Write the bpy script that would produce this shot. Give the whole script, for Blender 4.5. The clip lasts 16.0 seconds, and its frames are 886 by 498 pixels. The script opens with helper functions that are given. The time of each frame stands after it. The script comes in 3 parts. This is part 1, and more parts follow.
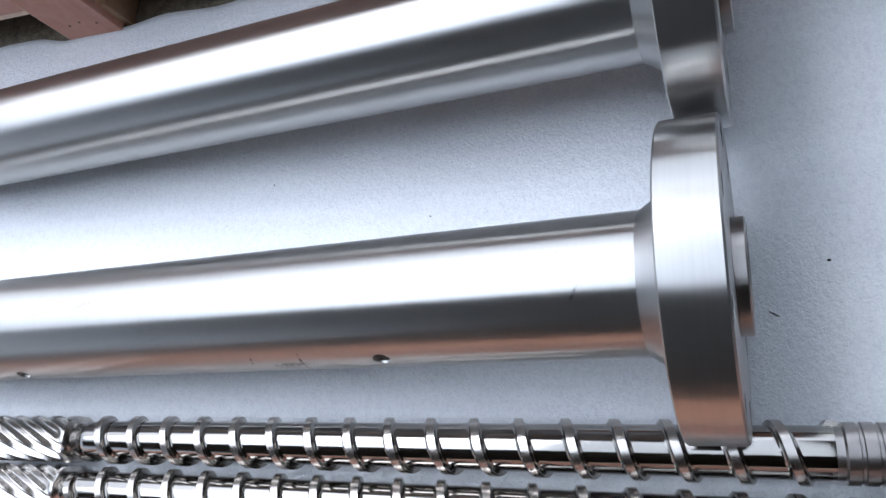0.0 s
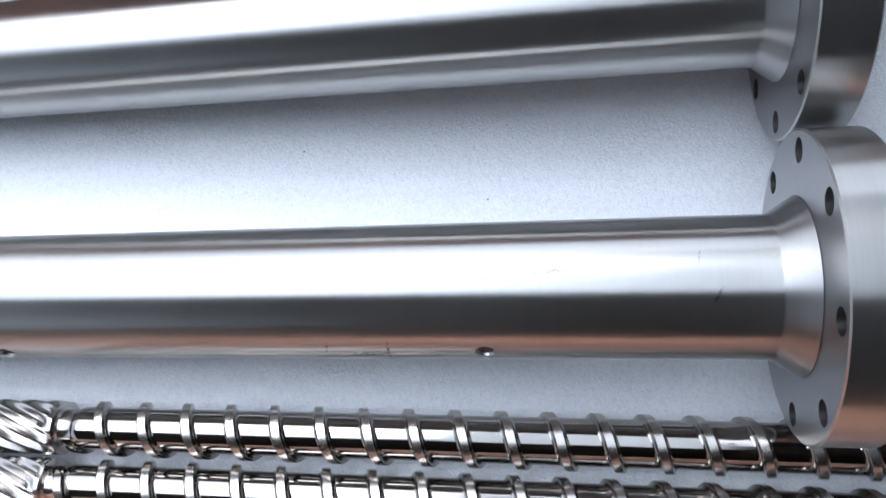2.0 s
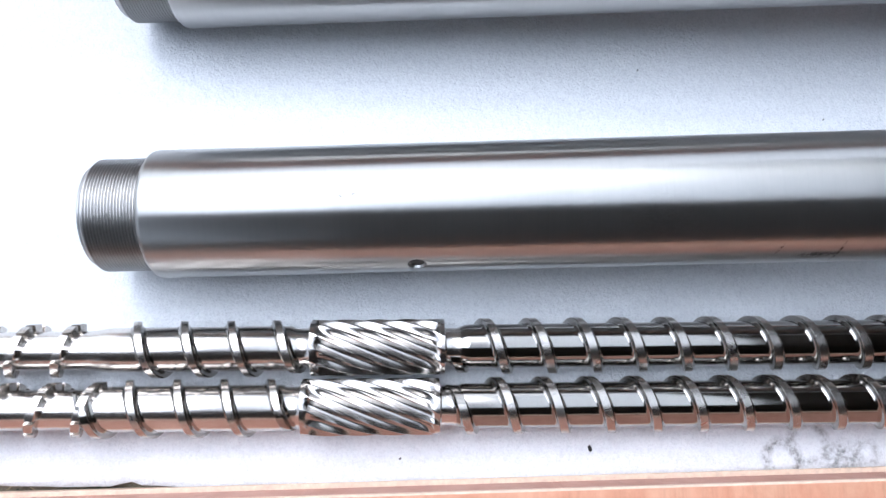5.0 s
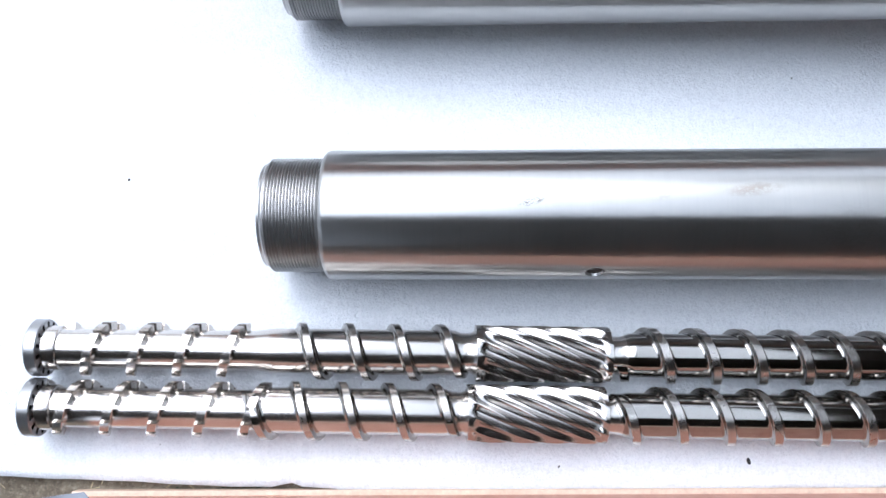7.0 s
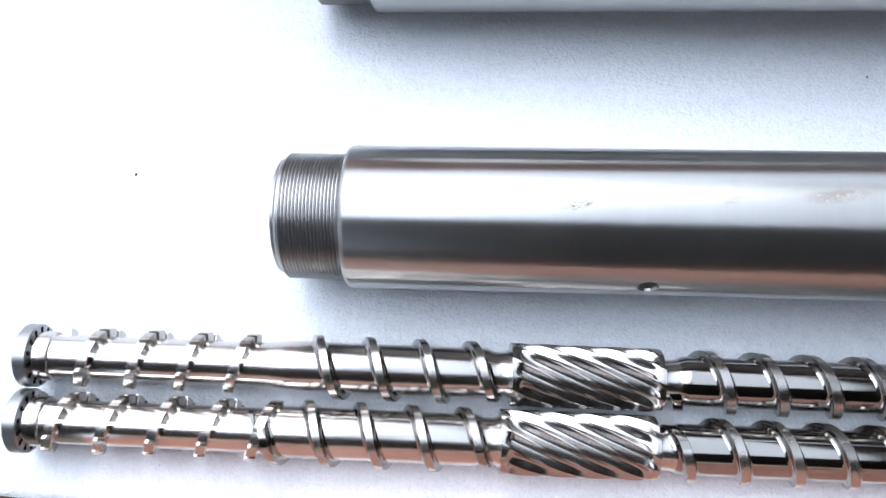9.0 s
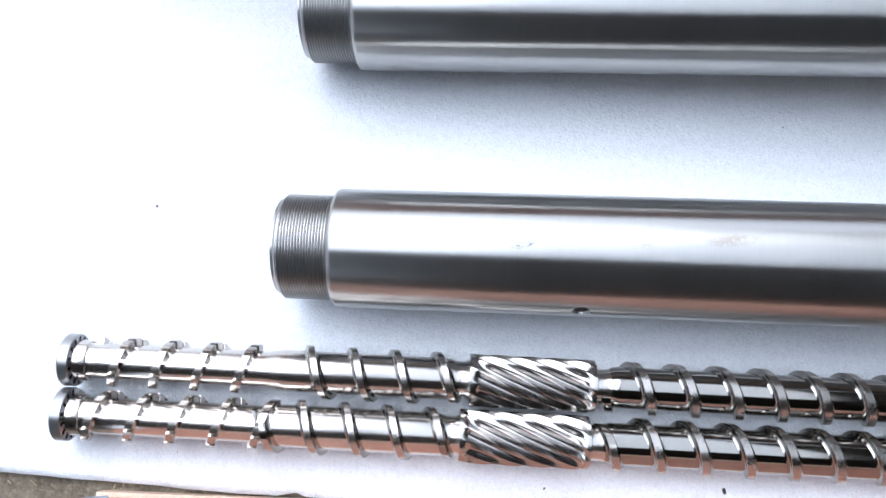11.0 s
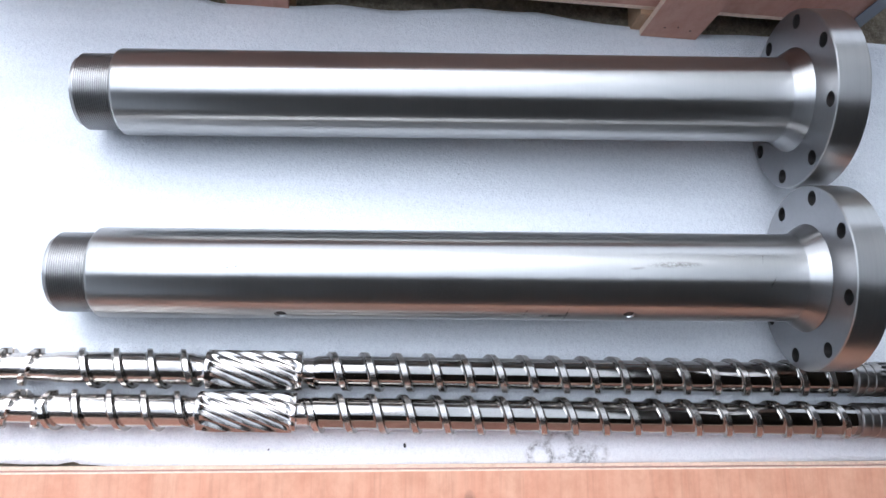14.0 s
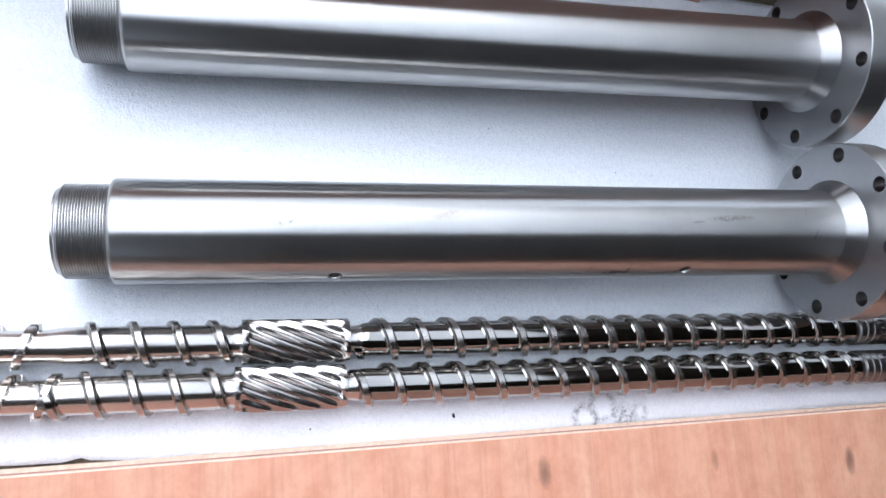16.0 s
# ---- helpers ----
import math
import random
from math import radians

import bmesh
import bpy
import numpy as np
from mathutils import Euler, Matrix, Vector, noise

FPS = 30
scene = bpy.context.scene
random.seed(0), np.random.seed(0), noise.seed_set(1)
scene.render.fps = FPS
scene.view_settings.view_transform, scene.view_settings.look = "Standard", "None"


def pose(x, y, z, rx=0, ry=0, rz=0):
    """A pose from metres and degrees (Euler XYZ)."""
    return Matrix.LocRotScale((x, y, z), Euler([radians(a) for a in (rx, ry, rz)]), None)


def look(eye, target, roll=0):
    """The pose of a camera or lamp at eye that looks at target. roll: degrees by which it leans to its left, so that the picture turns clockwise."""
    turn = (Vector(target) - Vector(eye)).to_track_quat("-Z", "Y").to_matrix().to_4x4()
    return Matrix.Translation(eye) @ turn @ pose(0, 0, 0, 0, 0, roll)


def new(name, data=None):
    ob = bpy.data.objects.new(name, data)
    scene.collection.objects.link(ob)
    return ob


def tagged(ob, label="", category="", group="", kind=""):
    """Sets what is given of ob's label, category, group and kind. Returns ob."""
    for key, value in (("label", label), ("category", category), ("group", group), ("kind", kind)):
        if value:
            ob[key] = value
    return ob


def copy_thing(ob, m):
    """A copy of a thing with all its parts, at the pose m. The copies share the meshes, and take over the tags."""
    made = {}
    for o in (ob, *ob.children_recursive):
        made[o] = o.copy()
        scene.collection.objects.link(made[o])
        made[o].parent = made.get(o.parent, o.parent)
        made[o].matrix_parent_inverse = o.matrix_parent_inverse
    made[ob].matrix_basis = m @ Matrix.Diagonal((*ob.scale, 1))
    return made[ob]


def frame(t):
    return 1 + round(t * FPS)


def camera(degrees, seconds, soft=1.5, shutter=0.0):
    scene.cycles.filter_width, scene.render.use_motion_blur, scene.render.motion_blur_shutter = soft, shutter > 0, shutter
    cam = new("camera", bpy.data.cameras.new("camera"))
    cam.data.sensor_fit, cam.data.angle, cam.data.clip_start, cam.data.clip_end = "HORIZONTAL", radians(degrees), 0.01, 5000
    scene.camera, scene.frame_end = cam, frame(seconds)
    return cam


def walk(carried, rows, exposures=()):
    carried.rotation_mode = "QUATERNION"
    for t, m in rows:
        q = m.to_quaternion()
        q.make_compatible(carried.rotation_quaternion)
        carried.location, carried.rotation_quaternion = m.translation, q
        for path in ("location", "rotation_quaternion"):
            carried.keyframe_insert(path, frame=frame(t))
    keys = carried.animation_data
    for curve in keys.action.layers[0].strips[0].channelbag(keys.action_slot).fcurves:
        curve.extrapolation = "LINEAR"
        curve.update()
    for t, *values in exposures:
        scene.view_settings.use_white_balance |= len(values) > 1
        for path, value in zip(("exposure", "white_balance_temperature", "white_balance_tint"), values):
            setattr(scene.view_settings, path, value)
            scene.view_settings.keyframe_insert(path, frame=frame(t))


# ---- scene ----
cam = camera(61.0, 16.0)
PATH = [
    (0, (0.8839, -0.1564, 0.8963), (0.5582, 0.0971, -0.0145), -54.04),
    (0.5, (0.8207, -0.1502, 0.9126), (0.5115, 0.0993, -0.0051), -52.55),
    (1, (0.7484, -0.1557, 0.9258), (0.4999, 0.1008, -0.0083), -44.66),
    (1.5, (0.6628, -0.1499, 0.9166), (0.4958, 0.0889, -0.0400), -34.65),
    (2, (0.5952, -0.1349, 0.9199), (0.4829, 0.0865, -0.0488), -26.60),
    (2.5, (0.5098, -0.1363, 0.9196), (0.4553, 0.0815, -0.0549), -13.58),
    (3, (0.4066, -0.1411, 0.9206), (0.3991, 0.0673, -0.0574), -1.17),
    (3.5, (0.2840, -0.1567, 0.9279), (0.2956, 0.0428, -0.0519), 4.74),
    (4, (0.1586, -0.1936, 0.9284), (0.1856, 0.0136, -0.0496), 8.82),
    (4.5, (0.0505, -0.2058, 0.9256), (0.0969, -0.0104, -0.0540), 13.00),
    (5, (-0.0128, -0.2150, 0.9162), (0.0396, -0.0166, -0.0625), 13.81),
    (7.5, (-0.2075, -0.1885, 0.8919), (-0.1721, -0.0004, -0.0896), 11.94),
    (8, (-0.2019, -0.1824, 0.8105), (-0.1941, 0.0228, -0.1682), 4.13),
    (10.5, (-0.2006, -0.1917, 0.8993), (-0.1856, 0.0067, -0.0807), 6.22),
    (11, (-0.1681, -0.1660, 0.9757), (-0.1591, 0.0195, -0.0069), 5.34),
    (11.5, (-0.0889, -0.1739, 1.0563), (-0.1030, 0.0284, 0.0771), -1.16),
    (12, (-0.0187, -0.1613, 1.1292), (-0.0536, 0.0301, 0.1483), -7.27),
    (12.5, (0.0394, -0.1693, 1.2146), (0.0131, 0.0472, 0.2387), -5.68),
    (13, (0.0666, -0.1898, 1.2598), (0.0781, 0.0341, 0.2853), 4.11),
    (13.5, (0.1009, -0.2121, 1.2885), (0.1633, 0.0091, 0.3153), 17.44),
    (14, (0.1272, -0.2210, 1.3134), (0.2333, -0.0074, 0.3423), 27.18),
    (14.5, (0.1301, -0.2397, 1.3294), (0.2749, -0.0251, 0.3635), 33.40),
    (15, (0.0423, -0.2480, 1.3000), (0.2488, -0.0438, 0.3431), 43.13),
    (15.5, (-0.1027, -0.2522, 1.2281), (0.1725, -0.0557, 0.2870), 52.15),
    (16, (-0.1910, -0.2379, 1.1514), (0.1275, -0.0502, 0.2223), 58.16),
]
walk(cam, [(t, look(eye, target, roll)) for t, eye, target, roll in PATH], exposures=[(0.0, 0.25, 5700, 10), (16.0, 0.25, 5700, 10)])

# ---------------------------------------------------------------- light
SKY = 0.21
world = bpy.data.worlds.new("overcast_sky")
scene.world = world
world.use_nodes = True
wn, wl = world.node_tree.nodes, world.node_tree.links
wn.clear()
sky = wn.new("ShaderNodeTexSky")
sky.sky_type = "NISHITA"
sky.sun_disc = False
sky.sun_elevation, sky.sun_rotation = radians(55), radians(-25)
sky.dust_density, sky.air_density, sky.ozone_density = 4.0, 1.2, 1.0
soften = wn.new("ShaderNodeHueSaturation")
soften.inputs["Saturation"].default_value = 0.32
back = wn.new("ShaderNodeBackground")
back.inputs["Strength"].default_value = SKY
wout = wn.new("ShaderNodeOutputWorld")
wl.new(sky.outputs[0], soften.inputs["Color"])
wl.new(soften.outputs[0], back.inputs["Color"])
wl.new(back.outputs[0], wout.inputs[0])

sun = new("sun", bpy.data.lights.new("sun", "SUN"))
sun.data.energy, sun.data.angle = 1.28, radians(46)
sun.data.color = (0.97, 0.98, 1.0)
sun.matrix_world = look((-2.3, 0.75, 4.5), (0, 0, 0))


# ---------------------------------------------------------------- materials
def material(name):
    m = bpy.data.materials.new(name)
    m.use_nodes = True
    nt = m.node_tree
    return m, nt.nodes, nt.links, nt.nodes["Principled BSDF"]


def coords(n, l, scale=(1, 1, 1), kind="Object"):
    tc, mp = n.new("ShaderNodeTexCoord"), n.new("ShaderNodeMapping")
    mp.inputs["Scale"].default_value = scale
    l.new(tc.outputs[kind], mp.inputs["Vector"])
    return mp.outputs["Vector"]


def noise_tex(n, l, vec, scale, detail=3.0, rough=0.55):
    t = n.new("ShaderNodeTexNoise")
    t.inputs["Scale"].default_value, t.inputs["Detail"].default_value, t.inputs["Roughness"].default_value = scale, detail, rough
    l.new(vec, t.inputs["Vector"])
    return t.outputs["Fac"]


def ramp(n, l, fac, stops):
    r = n.new("ShaderNodeValToRGB")
    e = r.color_ramp.elements
    while len(e) < len(stops):
        e.new(0.5)
    for el, (p, c) in zip(e, stops):
        el.position = p
        el.color = (*c, 1) if len(c) == 3 else (c[0], c[0], c[0], 1)
    l.new(fac, r.inputs[0])
    return r.outputs[0]


def mix(n, l, fac, a, b, mode="MIX"):
    m = n.new("ShaderNodeMix")
    m.data_type, m.blend_type = "RGBA", mode
    for sock, v in ((m.inputs[0], fac), (m.inputs[6], a), (m.inputs[7], b)):
        if hasattr(v, "is_output"):
            l.new(v, sock)
        elif isinstance(v, (int, float)):
            sock.default_value = v
        else:
            sock.default_value = (*v, 1)
    return m.outputs[2]


def calc(n, l, op, a, b=0.0):
    m = n.new("ShaderNodeMath")
    m.operation = op
    for sock, v in ((m.inputs[0], a), (m.inputs[1], b)):
        if hasattr(v, "is_output"):
            l.new(v, sock)
        else:
            sock.default_value = v
    return m.outputs[0]


def bump(n, l, height, strength, distance, bsdf, chain=None):
    b = n.new("ShaderNodeBump")
    b.inputs["Strength"].default_value, b.inputs["Distance"].default_value = strength, distance
    l.new(height, b.inputs["Height"])
    if chain is not None:
        l.new(chain, b.inputs["Normal"])
    l.new(b.outputs[0], bsdf.inputs["Normal"])
    return b.outputs[0]


def steel(name, base, rough, grain=(3000, 30, 30), stain=0.25, stain_color=(0.30, 0.26, 0.23), depth=0.00002, spread=0.10, lathe=0.0, marks=(), metal=1.0, lined=0.25):
    m, n, l, b = material(name)
    vec = coords(n, l)
    big = noise_tex(n, l, vec, 9, 5, 0.65)
    streak = noise_tex(n, l, coords(n, l, grain), 1.0, 3, 0.6)
    spots = noise_tex(n, l, coords(n, l, (14, 60, 60)), 1.0, 6, 0.75)
    mask = ramp(n, l, spots, [(0.60, (0,)), (0.74, (1,))])
    tone = ramp(n, l, big, [(0.3, tuple(c * 0.93 for c in base)), (0.7, base)])
    lines = ramp(n, l, noise_tex(n, l, coords(n, l, (260, 5, 5) if grain[0] >= grain[1] else (8, 90, 90)), 1.0, 4, 0.7), [(0.30, (0.78, 0.78, 0.79)), (0.55, (1, 1, 1))])
    tone = mix(n, l, lined, tone, lines, "MULTIPLY")
    fac = calc(n, l, "MULTIPLY", mask, stain)
    col = mix(n, l, fac, tone, stain_color)
    if marks:
        sep = n.new("ShaderNodeSeparateXYZ")
        l.new(vec, sep.inputs[0])
        grit = ramp(n, l, noise_tex(n, l, coords(n, l, (160, 300, 160)), 1.0, 4, 0.7), [(0.40, (0,)), (0.56, (1,))])
        for cx, cy, wx, wy, lean, a, c in marks:
            dx, dy = calc(n, l, "SUBTRACT", sep.outputs[0], cx), calc(n, l, "SUBTRACT", sep.outputs[1], cy)
            dy = calc(n, l, "SUBTRACT", dy, calc(n, l, "MULTIPLY", dx, lean))
            ex, ey = calc(n, l, "DIVIDE", dx, wx), calc(n, l, "DIVIDE", dy, wy)
            k = calc(n, l, "SUBTRACT", 1.0, calc(n, l, "ADD", calc(n, l, "MULTIPLY", ex, ex), calc(n, l, "MULTIPLY", ey, ey)))
            k.node.use_clamp = True
            k = calc(n, l, "MULTIPLY", k, calc(n, l, "GREATER_THAN", sep.outputs[2], 0.0))
            f = calc(n, l, "MULTIPLY", calc(n, l, "MULTIPLY", k, grit), a)
            col = mix(n, l, f, col, c)
    l.new(col, b.inputs["Base Color"])
    r = calc(n, l, "MULTIPLY_ADD", big, spread)
    r.node.inputs[2].default_value = rough - spread / 2
    r2 = calc(n, l, "MULTIPLY_ADD", mask, 0.06 * stain)
    l.new(r, r2.node.inputs[2])
    l.new(r2, b.inputs["Roughness"])
    b.inputs["Metallic"].default_value = metal
    if lathe:
        t = n.new("ShaderNodeTangent")
        t.direction_type, t.axis = "RADIAL", "X"
        l.new(t.outputs[0], b.inputs["Tangent"])
        b.inputs["Anisotropic"].default_value, b.inputs["Anisotropic Rotation"].default_value = lathe, 0.25
    bump(n, l, streak, 0.35, depth, b)
    return m


M_TUBE = steel("turned_steel", (0.47, 0.465, 0.452), 0.29, stain=0.0, lathe=0.91, metal=0.965, spread=0.06, lined=0.16, marks=(
    (-0.927, -0.003, 0.016, 0.005, 0.25, 1.0, (0.05, 0.04, 0.03)), (-0.700, 0.009, 0.034, 0.008, 0.1, 0.5, (0.20, 0.14, 0.09)), (-0.790, 0.004, 0.012, 0.006, 0.4, 0.5, (0.3, 0.26, 0.22)),
    (-0.240, 0.006, 0.050, 0.006, 0.02, 0.75, (0.16, 0.145, 0.13)), (-0.300, 0.000, 0.014, 0.003, 0.1, 0.6, (0.2, 0.18, 0.16)), (-0.100, 0.016, 0.002, 0.006, 3.0, 0.9, (0.1, 0.09, 0.08)),
    (-0.085, -0.020, 0.006, 0.004, 1.5, 0.9, (0.1, 0.09, 0.08)), (-0.405, -0.0665, 0.003, 0.006, 2.0, 1.0, (0.05, 0.05, 0.05)), (-0.425, -0.0690, 0.03, 0.0022, 0.02, 0.9, (0.06, 0.06, 0.06)),
    (-0.470, -0.0640, 0.004, 0.003, 1.0, 0.8, (0.08, 0.07, 0.07)), (-0.60, -0.03, 0.05, 0.03, 0.0, 0.25, (0.3, 0.28, 0.26)), (-0.15, 0.02, 0.07, 0.02, 0.0, 0.35, (0.45, 0.43, 0.42))))
M_FLANGE = steel("milled_steel", (0.45, 0.445, 0.435), 0.30, stain=0.0, grain=(900, 60, 60), lathe=0.9, lined=0.3, metal=0.95)
M_FACE = steel("faced_steel", (0.40, 0.40, 0.405), 0.34, grain=(60, 700, 700))
M_CONE = steel("cone_steel", (0.41, 0.405, 0.40), 0.36, grain=(1500, 40, 40), lathe=0.85, lined=0.3)
M_THREAD = steel("thread_steel", (0.40, 0.395, 0.39), 0.30, stain=0.1, metal=0.95)
M_CHROME = steel("polished_steel", (0.42, 0.40, 0.375), 0.11, grain=(400, 60, 60), stain=0.05, depth=0.000008, spread=0.05)
# Satin finish; its base is also lightened to stand in for bright sky reflections.
M_SATIN_LIT = steel("lit_satin_steel", (0.70, 0.66, 0.62), 0.22, grain=(400, 60, 60), stain=0.08, depth=0.00001, spread=0.05)
M_FLUTE = steel("fluted_steel", (0.58, 0.555, 0.53), 0.22, grain=(200, 60, 60), stain=0.05, depth=0.00001, spread=0.05)
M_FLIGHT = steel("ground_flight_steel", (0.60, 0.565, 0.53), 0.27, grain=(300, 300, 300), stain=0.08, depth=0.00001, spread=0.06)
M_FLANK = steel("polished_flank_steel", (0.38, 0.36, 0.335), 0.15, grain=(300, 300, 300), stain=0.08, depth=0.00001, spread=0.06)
# Dark steel; on the box strap's tail it stands in for shade.
M_STRAP = steel("dark_strap_steel", (0.16, 0.17, 0.19), 0.35, grain=(80, 80, 80), stain=0.2)
M_SPLINE = steel("spline_steel", (0.40, 0.38, 0.365), 0.31, grain=(60, 900, 900), stain=0.2)
# Flange steel darkened for bolt hole walls, with the recess shade in its colour.
M_BORE_SHADE = steel("shaded_bore_steel", (0.36, 0.35, 0.345), 0.30, grain=(60, 700, 700), stain=0.1)
M_ZINC = steel("zinc_strap", (0.60, 0.63, 0.67), 0.28, grain=(80, 80, 80), stain=0.1)


def plain(name, color, rough, scale=30.0, vary=0.25, relief=0.0006):
    m, n, l, b = material(name)
    vec = coords(n, l)
    f = noise_tex(n, l, vec, scale, 5, 0.65)
    l.new(ramp(n, l, f, [(0.3, tuple(c * (1 - vary) for c in color)), (0.7, tuple(min(1, c * (1 + vary)) for c in color))]), b.inputs["Base Color"])
    b.inputs["Roughness"].default_value = rough
    bump(n, l, f, 0.5, relief, b)
    return m


def plywood(name, color, grain, knots=()):
    m, n, l, b = material(name)
    fine = noise_tex(n, l, coords(n, l, grain), 1.0, 6, 0.7)
    broad = noise_tex(n, l, coords(n, l, tuple(g * 0.18 for g in grain)), 1.0, 4, 0.6)
    spots = noise_tex(n, l, coords(n, l, tuple(8 + g * 0.05 for g in grain)), 1.0, 3, 0.5)
    c1 = ramp(n, l, broad, [(0.25, tuple(c * k for c, k in zip(color, (0.93, 0.80, 0.76)))), (0.5, color), (0.8, tuple(min(1, c * k) for c, k in zip(color, (1.05, 1.18, 1.22))))])
    c2 = ramp(n, l, fine, [(0.28, (0.62, 0.55, 0.52)), (0.5, (1, 1, 1))])
    c3 = ramp(n, l, spots, [(0.22, (0.45, 0.36, 0.32)), (0.29, (1, 1, 1))])
    mottle = ramp(n, l, noise_tex(n, l, coords(n, l, (30, 22, 20)), 1.0, 6, 0.75), [(0.36, (0.80, 0.69, 0.63)), (0.60, (1.0, 1.0, 1.0))])
    col = mix(n, l, 0.8, mix(n, l, 0.38, c1, c2, "MULTIPLY"), c3, "MULTIPLY")
    col = mix(n, l, 0.6, col, mottle, "MULTIPLY")
    if knots:
        sep = n.new("ShaderNodeSeparateXYZ")
        l.new(coords(n, l), sep.inputs[0])
        wob = calc(n, l, "MULTIPLY", calc(n, l, "SUBTRACT", noise_tex(n, l, coords(n, l, (60, 25, 25)), 1.0, 4, 0.7), 0.5), 1.3)
        for cx, cy, wx, wy, a in knots:
            ex = calc(n, l, "DIVIDE", calc(n, l, "SUBTRACT", sep.outputs[0], cx), wx)
            ey = calc(n, l, "DIVIDE", calc(n, l, "SUBTRACT", sep.outputs[1], cy), wy)
            k = calc(n, l, "SUBTRACT", calc(n, l, "SUBTRACT", 1.0, calc(n, l, "ADD", calc(n, l, "MULTIPLY", ex, ex), calc(n, l, "MULTIPLY", ey, ey))), wob)
            k.node.use_clamp = True
            col = mix(n, l, calc(n, l, "MULTIPLY", k, a), col, (0.15, 0.075, 0.05))
    l.new(col, b.inputs["Base Color"])
    b.inputs["Roughness"].default_value = 0.62
    bump(n, l, fine, 0.4, 0.0004, b)
    return m


PINK = (0.68, 0.35, 0.225)
M_PLY_LID = plywood("plywood_lid", PINK, (110, 4, 40), ((0.876, -0.050, 0.012, 0.026, 0.75), (1.442, -0.080, 0.011, 0.028, 0.8), (1.172, -0.055, 0.008, 0.018, 0.4), (0.634, -0.095, 0.007, 0.02, 0.35)))
M_PLY = plywood("plywood_face", (0.60, 0.33, 0.25), (30, 30, 5))
M_EDGE = plain("plywood_edge", (0.76, 0.58, 0.45), 0.7, 120, 0.15)
M_LUMBER = plywood("rough_lumber", (0.46, 0.31, 0.19), (60, 60, 5))
# Translucent sheet for the added overhead dimmer; passes part of the sky light.
M_SKY_DIMMER = plain("dimmer_sheet", (0.36, 0.40, 0.46), 0.7, 1.5, 0.12)
_n, _l = M_SKY_DIMMER.node_tree.nodes, M_SKY_DIMMER.node_tree.links
_thin, _both = _n.new("ShaderNodeBsdfTranslucent"), _n.new("ShaderNodeMixShader")
_thin.inputs["Color"].default_value = (0.92, 0.94, 0.95, 1)
_both.inputs[0].default_value = 0.96
_l.new(_n["Principled BSDF"].outputs[0], _both.inputs[1])
_l.new(_thin.outputs[0], _both.inputs[2])
_l.new(_both.outputs[0], _n["Material Output"].inputs[0])
# Dark colour for the added overhead slabs that block the sky.
M_BLOCKER = plain("blocker_lining", (0.042, 0.040, 0.037), 0.8, 1.5, 0.2)
# Near-black colour standing in for the shade inside small holes.
M_HOLE_SHADE = plain("hole_shade", (0.035, 0.033, 0.03), 0.5, 300, 0.3)
# Grey for the added walls that keep out low sky light.
M_BLOCKER_WALL = plain("blocker_wall", (0.10, 0.10, 0.10), 0.85, 2.0, 0.2)
M_DARK = plain("dark_grit", (0.02, 0.02, 0.02), 0.8, 200, 0.3)


